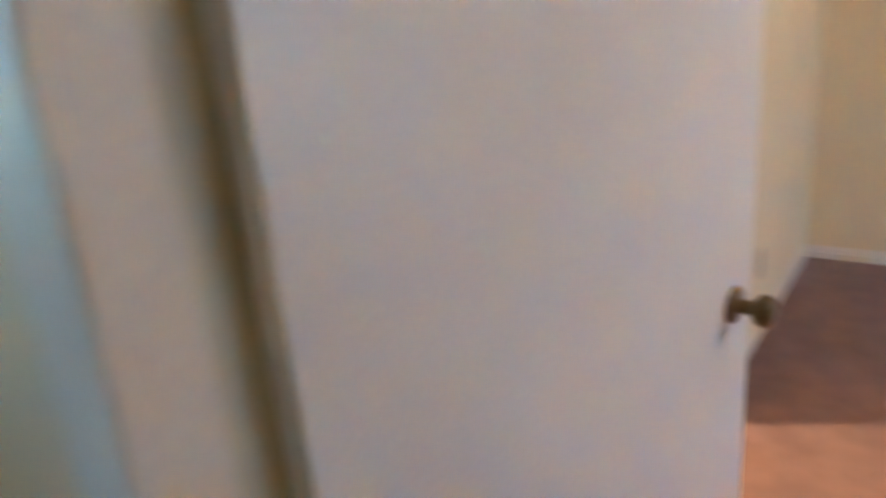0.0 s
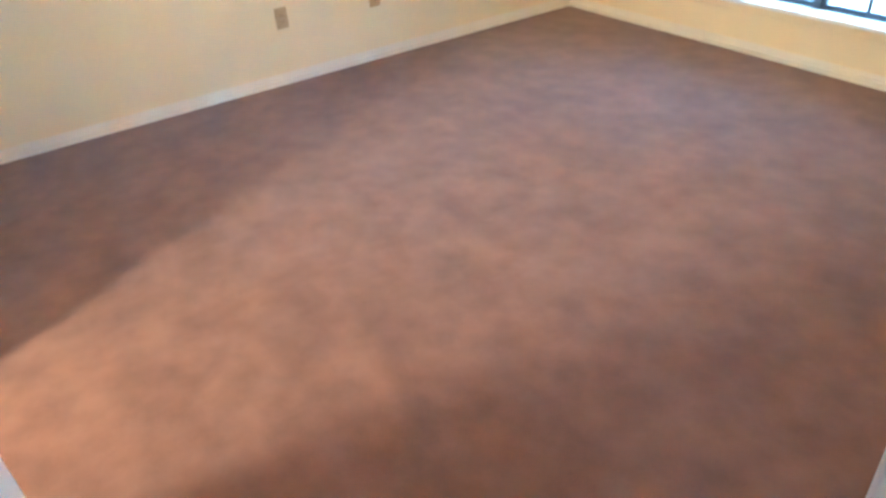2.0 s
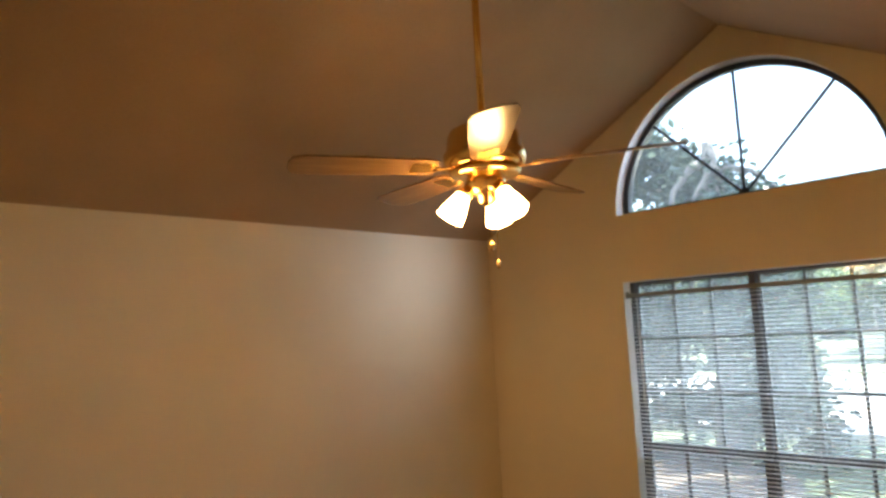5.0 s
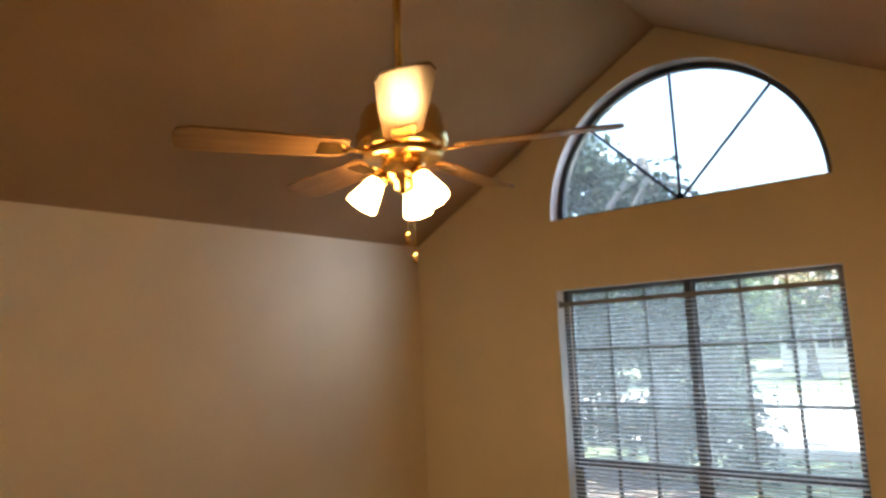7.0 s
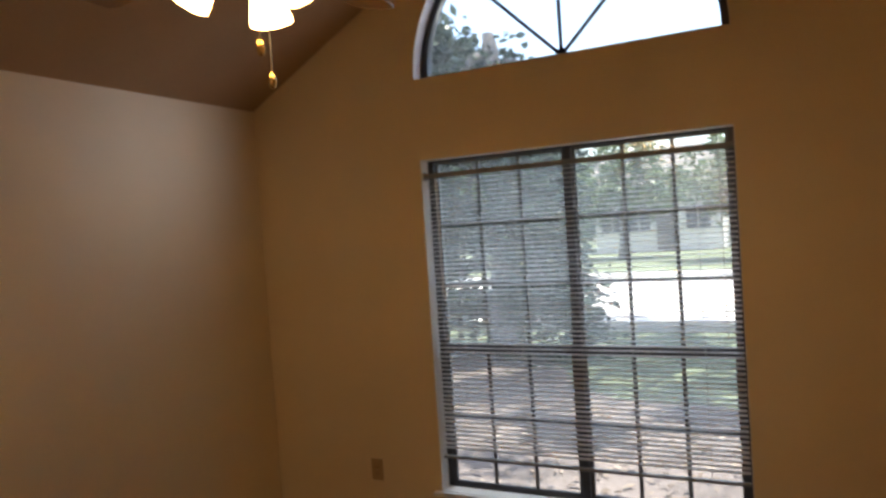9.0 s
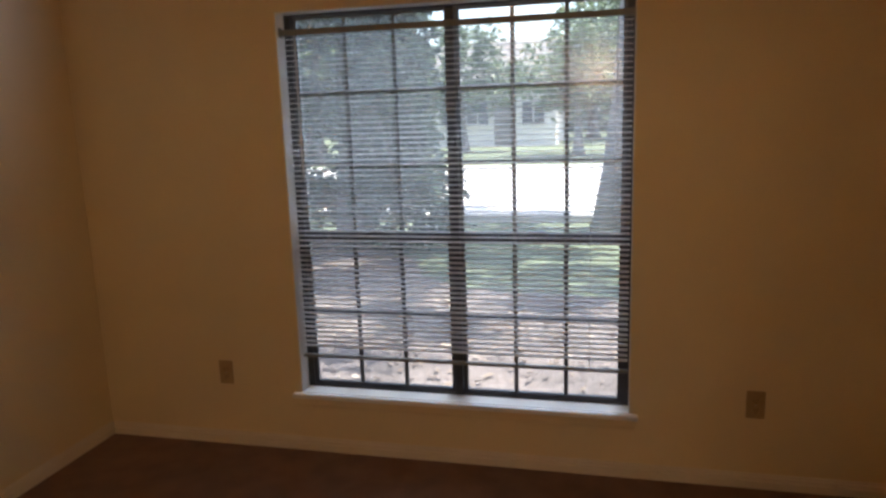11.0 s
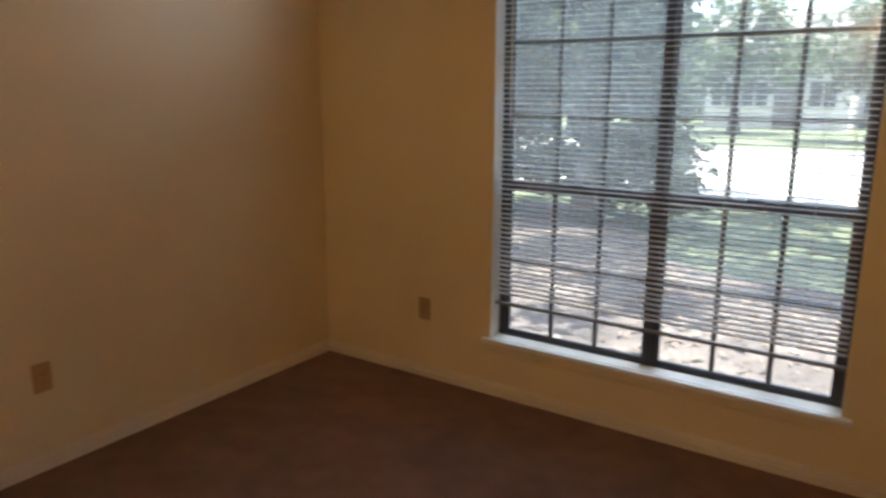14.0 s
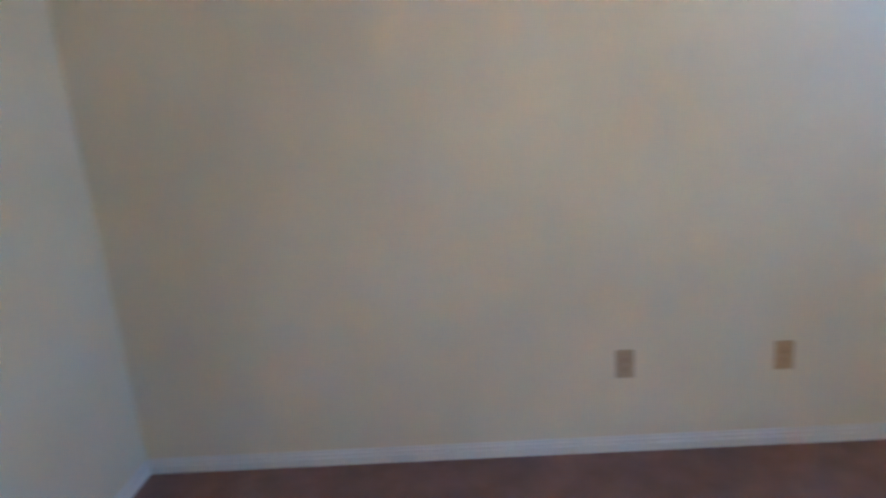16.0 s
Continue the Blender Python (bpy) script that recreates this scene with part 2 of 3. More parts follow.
def part(name, bm, mat, parent=None, label="", smooth=False):
    ob = new(name, mesh_of(name, bm, mat, smooth))
    ob.parent = parent
    if label:
        ob["label"] = label
    return ob


def share(name, me, parent, m):
    """One more object on a mesh that alike pieces share."""
    ob = new(name, me)
    ob.parent = parent
    ob.matrix_basis = m
    return ob


def thing(name, label, category, m=Matrix(), group="", kind=""):
    ob = new(name)
    ob.empty_display_size = 0.1
    ob.matrix_basis = m
    return tagged(ob, label, category, group, kind)


def setting(name, bm, mat, label, category, parent=None, smooth=False):
    return tagged(part(name, bm, mat, parent, smooth=smooth), label, category, kind="structure")


def add_box(bm, a, b, bevel=0.0, seg=2):
    v = [bm.verts.new((x, y, z)) for z in (a[2], b[2]) for x, y in ((a[0], a[1]), (b[0], a[1]), (b[0], b[1]), (a[0], b[1]))]
    f = [bm.faces.new([v[i] for i in q]) for q in ((3, 2, 1, 0), (4, 5, 6, 7), (0, 1, 5, 4), (1, 2, 6, 5), (2, 3, 7, 6), (3, 0, 4, 7))]
    if bevel:
        bmesh.ops.bevel(bm, geom=list({e for g in f for e in g.edges}), offset=bevel, segments=seg, affect="EDGES", profile=0.5)
    return bm


def box(a, b, bevel=0.0, seg=2):
    return add_box(bmesh.new(), a, b, bevel, seg)


def lathe(profile, seg=32, m=None):
    """A turned body: profile is a run of (radius, z)."""
    bm = bmesh.new()
    rings = []
    for r, z in profile:
        rings.append([bm.verts.new((r * math.cos(2 * math.pi * i / seg), r * math.sin(2 * math.pi * i / seg), z)) for i in range(seg)] if r > 1e-5 else [bm.verts.new((0, 0, z))])
    for p, q in zip(rings, rings[1:]):
        for i in range(seg):
            j = (i + 1) % seg
            if len(p) == 1 and len(q) == 1:
                continue
            if len(p) == 1:
                bm.faces.new((p[0], q[j], q[i]))
            elif len(q) == 1:
                bm.faces.new((p[i], p[j], q[0]))
            else:
                bm.faces.new((p[i], p[j], q[j], q[i]))
    if m:
        bm.transform(m)
    return bm


def tube(points, radius, seg=10):
    """A round bar along a run of points; radius may be one number or one for each point."""
    bm = bmesh.new()
    pts = [Vector(p) for p in points]
    radii = radius if isinstance(radius, (list, tuple)) else [radius] * len(pts)
    rings = []
    for i, p in enumerate(pts):
        d = (pts[min(i + 1, len(pts) - 1)] - pts[max(i - 1, 0)]).normalized()
        side = d.orthogonal().normalized() if i == 0 else (rings_side - d * rings_side.dot(d)).normalized()
        rings_side = side
        up = d.cross(side)
        rings.append([bm.verts.new(p + (side * math.cos(2 * math.pi * k / seg) + up * math.sin(2 * math.pi * k / seg)) * radii[i]) for k in range(seg)])
    for p, q in zip(rings, rings[1:]):
        for k in range(seg):
            bm.faces.new((p[k], p[(k + 1) % seg], q[(k + 1) % seg], q[k]))
    bm.faces.new(rings[0][::-1])
    bm.faces.new(rings[-1])
    return bm


def plate(outline, holes, place, thickness):
    """A flat plate with holes: outline and holes are runs of (u, v), place turns (u, v, depth) into a point."""
    bm = bmesh.new()
    edges = []
    for loop in (outline, *holes):
        vs = [bm.verts.new((u, v, 0)) for u, v in loop]
        edges += [bm.edges.new((vs[i], vs[(i + 1) % len(vs)])) for i in range(len(vs))]
    bmesh.ops.triangle_fill(bm, use_beauty=True, use_dissolve=False, edges=edges, normal=(0, 0, 1))
    grown = bmesh.ops.extrude_face_region(bm, geom=bm.faces[:])
    bmesh.ops.translate(bm, verts=[g for g in grown["geom"] if isinstance(g, bmesh.types.BMVert)], vec=(0, 0, thickness))
    for v in bm.verts:
        v.co = place(*v.co)
    return bm


def rect(u0, v0, u1, v1):
    return [(u0, v0), (u1, v0), (u1, v1), (u0, v1)]


def extrude_profile(profile, start, along, out):
    """A moulding: profile is a run of (out, up); it runs from start by the vector along."""
    bm = bmesh.new()
    start, along, out = Vector(start), Vector(along), Vector(out)
    ends = [[bm.verts.new(start + along * k + out * o + Vector((0, 0, u))) for o, u in profile] for k in (0, 1)]
    c = len(profile)
    for i in range(c):
        bm.faces.new((ends[0][i], ends[0][(i + 1) % c], ends[1][(i + 1) % c], ends[1][i]))
    bm.faces.new(ends[0][::-1])
    bm.faces.new(ends[1])
    return bm


# ---- the room ----
W, L = 3.64, 4.18            # inner width, inner length
EAVE, RIDGE_X, RIDGE = 2.41, 1.815, 3.405
EAVE_E = RIDGE - (RIDGE - EAVE) / RIDGE_X * (W - RIDGE_X)
WX0, WX1, WZ0, WZ1 = 1.073, 2.579, 0.290, 2.018     # window opening
AX, AZ, AR = 1.826, 2.429, 0.760                   # arched window: middle, foot, radius
DY0, DY1, DZ = -4.0, -2.50, 2.05                # doorway to the hall
BX0, BX1 = 1.79, 2.49                              # doorway to the side room
T = 0.13


def gable(x0, x1, lift, low=-0.02):
    rise = (RIDGE - EAVE) / RIDGE_X
    return [(x0, low), (x1, low), (x1, RIDGE + lift - rise * (x1 - RIDGE_X)), (RIDGE_X, RIDGE + lift), (x0, RIDGE + lift - rise * (RIDGE_X - x0))]


def arch(r, n=48, foot=0.0):
    return [(AX + r * math.cos(math.pi * i / n), AZ + foot + r * math.sin(math.pi * i / n)) for i in range(n + 1)]


setting("floor", box((0.0, -L, -0.1), (W, 0.0, 0.0)), CARPET, "reddish tan cut-pile carpet with brushed patches", "carpet")
setting("floor_hall", box((W, -4.9, -0.1), (5.0, -2.2, 0.0)), CARPET, "reddish tan carpet running out into the hall", "carpet")
setting("floor_side_room", box((0.9, -6.4, -0.1), (3.5, -L, -0.002)), CARPET, "reddish tan carpet of the side room", "carpet")
setting("wall_west", box((-T, -L - T, -0.02), (0.0, T, EAVE + 0.2)), CREAM, "cream painted wall with two outlets", "wall")
setting("wall_north", plate(gable(0.0, W, 0.16), [rect(WX0, WZ0, WX1, WZ1), arch(AR)], lambda u, v, d: (u, d, v), T), CREAM, "cream painted gable wall with two windows", "wall")
setting("wall_south", plate(gable(0.0, W, 0.16), [rect(BX0, 0.0, BX1, 2.05)], lambda u, v, d: (u, -L - d, v), T), CREAM, "cream painted wall with a doorway", "wall")
setting("wall_east", plate(rect(-L - T, -0.02, T, EAVE_E + 0.2), [rect(DY0, 0.0, DY1, DZ)], lambda u, v, d: (W + d, u, v), T), CREAM, "cream painted wall with the hall doorway", "wall")
roof = bmesh.new()
section = [(0.0, EAVE), (RIDGE_X, RIDGE), (W, EAVE_E), (W, EAVE_E + 0.1), (RIDGE_X, RIDGE + 0.11), (0.0, EAVE + 0.1)]
ends = [[roof.verts.new((x, y, z)) for x, z in section] for y in (-L, 0.0)]
for i in range(6):
    roof.faces.new((ends[0][i], ends[0][(i + 1) % 6], ends[1][(i + 1) % 6], ends[1][i]))
for e in ends:
    roof.faces.new((e[0], e[1], e[4], e[5]))
    roof.faces.new((e[1], e[2], e[3], e[4]))
setting("ceiling", roof, CEILING, "vaulted ceiling with a ridge, textured paint toned darker for shade", "ceiling")

# hall and side room, closed round the camera and the lamp
setting("wall_hall_east", box((4.95, -5.0, -0.02), (5.05, -2.1, 2.5)), CREAM, "cream painted hall wall", "wall")
setting("wall_hall_south", plate(rect(W + T, -0.02, 4.95, 2.5), [rect(4.22, 1.15, 4.80, 1.85)], lambda u, v, d: (u, -4.85 - d, v), 0.1), CREAM, "cream painted hall wall with a small window", "wall")
hall_window = thing("window_3", "small white framed hall window", "window", kind="structure")
part("frame", plate(rect(4.22, 1.15, 4.80, 1.85), [rect(4.26, 1.19, 4.76, 1.81)], lambda u, v, d: (u, -4.88 - d, v), 0.04), TRIM, hall_window)
hall_pane = part("pane", box((4.26, -4.904, 1.19), (4.76, -4.9, 1.81)), GLASS, hall_window)
hall_pane.visible_shadow = False
setting("wall_hall_north", box((W + T, -2.25, -0.02), (4.95, -2.15, 2.5)), CREAM, "cream painted hall wall", "wall")
setting("wall_hall_west", box((W, -5.0, -0.02), (W + T, -L - T, 2.5)), CREAM, "cream painted hall wall", "wall")
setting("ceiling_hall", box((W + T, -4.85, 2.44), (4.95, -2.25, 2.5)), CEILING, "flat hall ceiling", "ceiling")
setting("wall_side_west", box((0.8, -6.4, -0.02), (0.9, -L - T, 2.5)), CREAM, "cream painted side room wall", "wall")
setting("wall_side_east", box((3.4, -6.4, -0.02), (3.5, -L - T, 2.5)), CREAM, "cream painted side room wall", "wall")
setting("wall_side_south", box((0.8, -6.5, -0.02), (3.5, -6.4, 2.5)), CREAM, "cream painted side room wall", "wall")
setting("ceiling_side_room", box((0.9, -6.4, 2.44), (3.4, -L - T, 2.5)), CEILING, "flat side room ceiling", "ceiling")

# baseboards
BASE = [(0.0, 0.0), (0.014, 0.0), (0.014, 0.033), (0.006, 0.036), (0.006, 0.041), (0.0125, 0.044), (0.0115, 0.051), (0.005, 0.054), (0.005, 0.061), (0.0, 0.065)]
for start, along, out in (((0, -L, 0), (0, L, 0), (1, 0, 0)), ((0.014, 0, 0), (W - 0.028, 0, 0), (0, -1, 0)), ((0.014, -L, 0), (BX0 - 0.071, 0, 0), (0, 1, 0)),
                          ((BX1 + 0.057, -L, 0), (W - BX1 - 0.071, 0, 0), (0, 1, 0)), ((W, DY1 + 0.056, 0), (0, -DY1 - 0.056, 0), (-1, 0, 0))):
    setting("baseboard", extrude_profile(BASE, start, along, out), TRIM, "white painted moulded baseboard along the wall", "baseboard")


# ---- doorways ----
def door_lining(name, u0, u1, top, place, label, rebate=0.0):
    """A jamb lining, with stops, inside an opening."""
    frame_ob = thing(name, label, "door frame", kind="structure")
    for n, a, b in (("jamb", (u0, 0.0, rebate - 0.004), (u0 + 0.02, top - 0.02, T + 0.004)), ("jamb", (u1 - 0.02, 0.0, -0.004), (u1, top - 0.02, T + 0.004)), ("head", (u0, top - 0.02, -0.004), (u1, top, T + 0.004)),
                    ("stop", (u0 + 0.02, top - 0.031, 0.045), (u1 - 0.02, top - 0.02, 0.08))):
        bm = box(a, b, 0.002, 1)
        for v in bm.verts:
            v.co = place(*v.co)
        part(n, bm, TRIM, frame_ob)
    return frame_ob


def casing(frame_ob, u0, u1, top, place):
    for a, b in (((u0 - 0.055, 0.0, 0.0), (u0 + 0.0215, top + 0.055, 0.016)), ((u1 - 0.0215, 0.0, 0.0), (u1 + 0.055, top + 0.055, 0.016)), ((u0 + 0.0215, top - 0.0215, 0.0), (u1 - 0.0215, top + 0.055, 0.016))):
        bm = box(a, b, 0.005, 2)
        for v in bm.verts:
            v.co = place(*v.co)
        part("casing", bm, TRIM, frame_ob)


hall_frame = door_lining("door_frame_1", DY0, DY1, DZ, lambda u, v, d: (W + d, u, v), "white painted jamb and casing of the hall doorway", 0.082)
casing(hall_frame, DY0, DY1, DZ, lambda u, v, d: (W + T + d, u, v))
casing(hall_frame, DY0, DY1, DZ, lambda u, v, d: (W - d, u, v))
side_frame = door_lining("door_frame_2", BX0, BX1, 2.05, lambda u, v, d: (u, -L - d, v), "white painted jamb of the side room doorway")
casing(side_frame, BX0, BX1, 2.05, lambda u, v, d: (u, -L + d, v))


def make_door(hinge, angle, width=0.80, height=2.0):
    door = thing("door_1", "white painted flush door standing open with a brass knob", "door", pose(*hinge, 0, 0, angle), kind="structure")
    part("leaf", box((0.003, 0.0, 0.012), (width, 0.035, height), 0.002, 1), DOOR, door)
    knob_x, knob_z = width - 0.062, 0.95
    for side, y in ((1, 0.035), (-1, 0.0)):
        m = pose(knob_x, y, knob_z, -90 * side)
        knob = part("knob", lathe([(0.0, 0.060), (0.010, 0.060), (0.020, 0.056), (0.0245, 0.047), (0.0235, 0.039), (0.017, 0.032), (0.011, 0.028), (0.0105, 0.010), (0.014, 0.006)], 28, m), OLD_BRASS, door, "aged brass door knob", True)
        part("rosette", lathe([(0.0, 0.009), (0.016, 0.008), (0.025, 0.006), (0.029, 0.001), (0.029, 0.0), (0.0, 0.0)], 28, m), OLD_BRASS, knob, "round brass rosette", True)
    part("latch", box((width - 0.0005, 0.006, knob_z - 0.028), (width + 0.0015, 0.029, knob_z + 0.028), 0.0005, 1), OLD_BRASS, door)
    for z in (0.18, 1.0, 1.82):
        part("hinge", lathe([(0.0, -0.045), (0.006, -0.045), (0.006, 0.045), (0.0, 0.045)], 12, pose(0.0, -0.004, z)), OLD_BRASS, door, "brass hinge barrel", True)
    return door


make_door((W + 0.034, DY0 + 0.036, 0.0), 180 - 9.2)

# lamp of the side room, out of sight beyond its doorway
bath_lamp = tagged(part("pendant_globe", lathe([(0.03, 0.34), (0.03, 0.05), (0.035, 0.045), (0.035, 0.03)], 20, pose(2.32, -5.15, 2.1)), BRASS, None, smooth=True), "brass stem of the side room lamp", "lamp")

# ---- windows ----
FY = 0.080        # front of the window frames, set back in the wall


def make_window():
    win = thing("window_1", "pair of dark bronze single-hung windows with divided panes", "window", kind="structure")
    y0, y1 = FY, FY + 0.05
    part("frame", plate(rect(WX0, WZ0, WX1, WZ1), [rect(WX0 + 0.034, WZ0 + 0.012, WX1 - 0.034, WZ1 - 0.014)], lambda u, v, d: (u, y0 + d, v), 0.05), BRONZE, win)
    mid = (WX0 + WX1) / 2
    part("mullion", box((mid - 0.019, y0 - 0.006, WZ0 + 0.012), (mid + 0.019, y1, WZ1 - 0.014), 0.003, 1), BRONZE, win)
    rail_z = 1.025
    for x0, x1 in ((WX0 + 0.034, mid - 0.019), (mid + 0.019, WX1 - 0.034)):
        sash = part("lower_sash", plate(rect(x0, WZ0 + 0.012, x1, rail_z + 0.022), [rect(x0 + 0.018, WZ0 + 0.030, x1 - 0.018, rail_z - 0.022)], lambda u, v, d: (u, y0 + 0.008 + d, v), 0.022), BRONZE, win)
        upper = part("upper_sash", plate(rect(x0, rail_z - 0.014, x1, WZ1 - 0.014), [rect(x0 + 0.014, rail_z + 0.016, x1 - 0.014, WZ1 - 0.024)], lambda u, v, d: (u, y0 + 0.031 + d, v), 0.016), HAZED, win, "upper sash greyed in colour for the window haze")
        for owner, z0, z1, rows, y, edge in ((sash, WZ0 + 0.030, rail_z - 0.022, 2, y0 + 0.013, 0.018), (upper, rail_z + 0.016, WZ1 - 0.024, 3, y0 + 0.033, 0.014)):
            a, b = x0 + edge, x1 - edge
            metal = BRONZE if owner is sash else HAZED
            for i in (1, 2):
                x = a + (b - a) * i / 3
                part("muntin", box((x - 0.0095, y, z0), (x + 0.0095, y + 0.012, z1), 0.002, 1), metal, owner)
            for j in range(1, rows):
                z = z0 + (z1 - z0) * j / rows
                for i in range(3):
                    c, d = a + (b - a) * i / 3, a + (b - a) * (i + 1) / 3
                    part("muntin", box((c + (0.0095 if i else 0), y, z - 0.0095), (d - (0.0095 if i < 2 else 0), y + 0.012, z + 0.0095), 0.002, 1), metal, owner)
            for i in range(3):
                for j in range(rows):
                    c, d = a + (b - a) * i / 3, a + (b - a) * (i + 1) / 3
                    e, f = z0 + (z1 - z0) * j / rows, z0 + (z1 - z0) * (j + 1) / rows
                    # upper panes stand before their bars, so the haze veil greys them
                    face = y + 0.0045 if owner is sash else y - 0.003
                    pane = part("pane", box((c, face, e), (d, face + 0.0025, f)), GLASS, owner)
                    pane.visible_shadow = False
        part("lock", box(((x0 + x1) / 2 - 0.03, y0 - 0.006, rail_z + 0.022), ((x0 + x1) / 2 + 0.03, y0 + 0.02, rail_z + 0.034), 0.003, 1), BRONZE, win)
    return win


def make_arch_window():
    win = thing("window_2", "half-round dark bronze window with three radial bars", "window", kind="structure")
    y0 = FY + 0.004
    inner = [(AX + (AR - 0.042) * math.cos(a), AZ + 0.026 + (AR - 0.055) * math.sin(a)) for a in (math.pi * i / 48 for i in range(49))]
    part("frame", plate(arch(AR), [inner], lambda u, v, d: (u, y0 + d, v), 0.05), BRONZE, win)
    for deg in (45, 90, 135):
        m = pose(AX, y0 + 0.02, AZ + 0.02, 0, -deg, 0)
        bm = box((0.012, -0.006, -0.0085), (AR - 0.03, 0.006, 0.0085), 0.002, 1)
        bm.transform(m)
        part("glazing_bar", bm, BRONZE, win)
    part("hub", lathe([(0.0, -0.01), (0.026, -0.01), (0.026, 0.006), (0.0, 0.006)], 24, pose(AX, y0 + 0.02, AZ + 0.03, 90)), BRONZE, win)
    for i in range(4):
        bm = bmesh.new()
        pts = [(0, 0.02)] + [((AR - 0.04) * math.cos(math.radians(45 * i + 4.5 * k)), 0.02 + (AR - 0.05) * math.sin(math.radians(45 * i + 4.5 * k))) for k in range(11)]
        loops = [[bm.verts.new((AX + u, y0 + 0.024 + d, AZ + v)) for u, v in pts] for d in (0.0, 0.003)]
        bm.faces.new(loops[0])
        bm.faces.new(loops[1][::-1])
        for k in range(len(pts)):
            q = (k + 1) % len(pts)
            bm.faces.new((loops[0][k], loops[0][q], loops[1][q], loops[1][k]))
        pane = part("pane", bm, GLASS, win)
        pane.visible_shadow = False
    return win


make_window()
make_arch_window()
sill = thing("window_sill", "white painted window stool with an apron below", "window sill", kind="structure")
part("stool", box((WX0 - 0.035, -0.034, WZ0 - 0.020), (WX1 + 0.035, -0.001, WZ0 + 0.002), 0.005, 2), SILL, sill)
part("stool_inner", box((WX0 + 0.001, -0.001, WZ0 - 0.001), (WX1 - 0.001, FY - 0.001, WZ0 + 0.003)), SILL, sill)
part("apron", extrude_profile([(0.0, 0.0), (0.007, 0.004), (0.012, 0.020), (0.012, 0.052), (0.0, 0.052)], (WX0 - 0.02, 0, WZ0 - 0.073), (WX1 - WX0 + 0.04, 0, 0), (0, -1, 0)), CREAM, sill)
reveal = thing("window_reveal", "white painted lining of the window recess", "window lining", kind="structure")
for a, b in (((WX0, 0.003, WZ0 + 0.003), (WX0 + 0.004, FY, WZ1)), ((WX1 - 0.004, 0.003, WZ0 + 0.003), (WX1, FY, WZ1)), ((WX0 + 0.004, 0.003, WZ1 - 0.004), (WX1 - 0.004, FY, WZ1))):
    part("lining", box(a, b), SILL, reveal)
arch_reveal = plate(arch(AR + 0.0005), [arch(AR - 0.004, foot=0.004)], lambda u, v, d: (u, 0.003 + d, v), FY)
setting("window_reveal_arch", arch_reveal, SILL, "white painted lining of the arched recess", "window lining")


def make_blind():
    bx0, bx1, y = WX0 + 0.010, WX1 - 0.010, 0.036
    blind = thing("window_blind", "white vinyl mini blind lowered with its slats open", "blind", pose((bx0 + bx1) / 2, y, WZ1))
    half = (bx1 - bx0) / 2
    head = part("headrail", box((-half, -0.014, -0.098), (half, 0.014, -0.072), 0.003, 2), RAIL, blind, "metal headrail hung below the opening's top, coloured dark as if backlit")
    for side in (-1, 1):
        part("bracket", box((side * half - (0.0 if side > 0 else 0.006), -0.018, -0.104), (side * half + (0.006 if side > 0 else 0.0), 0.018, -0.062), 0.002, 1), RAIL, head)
    top, low, pitch = -0.112, 0.478 - WZ1, 0.0228
    bm = bmesh.new()
    prof = [(-0.0125, -0.0009), (-0.0065, 0.0008), (0.0, 0.0014), (0.0065, 0.0008), (0.0125, -0.0009)]
    upper = [[bm.verts.new((x, u, v + 0.0005)) for u, v in prof] for x in (-half + 0.002, half - 0.002)]
    under = [[bm.verts.new((x, u, v - 0.0002)) for u, v in prof] for x in (-half + 0.002, half - 0.002)]
    for i in range(4):
        bm.faces.new((upper[0][i], upper[1][i], upper[1][i + 1], upper[0][i + 1]))
        bm.faces.new((under[0][i + 1], under[1][i + 1], under[1][i], under[0][i]))
    bm.faces.new((upper[0][0], under[0][0], under[1][0], upper[1][0]))
    bm.faces.new((upper[0][4], upper[1][4], under[1][4], under[0][4]))
    slat = mesh_of("slat", bm, BLIND, True)
    rng = random.Random(7)
    count = int((top - low) / pitch)
    for i in range(count):
        share("slat", slat, blind, pose(0, 0, top - i * pitch + rng.uniform(-0.0008, 0.0008), SLAT_TILT + rng.uniform(-2.5, 2.5), rng.uniform(-0.06, 0.06), 0))
    part("bottom_rail", box((-half, -0.013, low - 0.020), (half, 0.013, low - 0.006), 0.004, 2), RAIL, blind, "bottom rail coloured dark as if backlit")
    for x in (-half + 0.16, -half * 0.36, half * 0.36, half - 0.16):
        cord = part("ladder_cord", tube([(x, -0.0135, -0.098), (x, -0.0135, low - 0.008)], 0.0008, 6), CORD, blind)
        part("back_cord", tube([(x, 0.0135, -0.098), (x, 0.0135, low - 0.008)], 0.0008, 6), CORD, cord)
    part("tilt_wand", tube([(-half + 0.07, -0.022, -0.10), (-half + 0.07, -0.024, -0.72)], 0.004, 8), CORD, blind, "clear plastic tilt wand")
    part("lift_cord", tube([(half - 0.06, -0.02, -0.10), (half - 0.061, -0.023, -0.55), (half - 0.06, -0.022, -0.92)], 0.0016, 6), CORD, blind)
    return blind


SLAT_TILT = 5.0
make_blind()


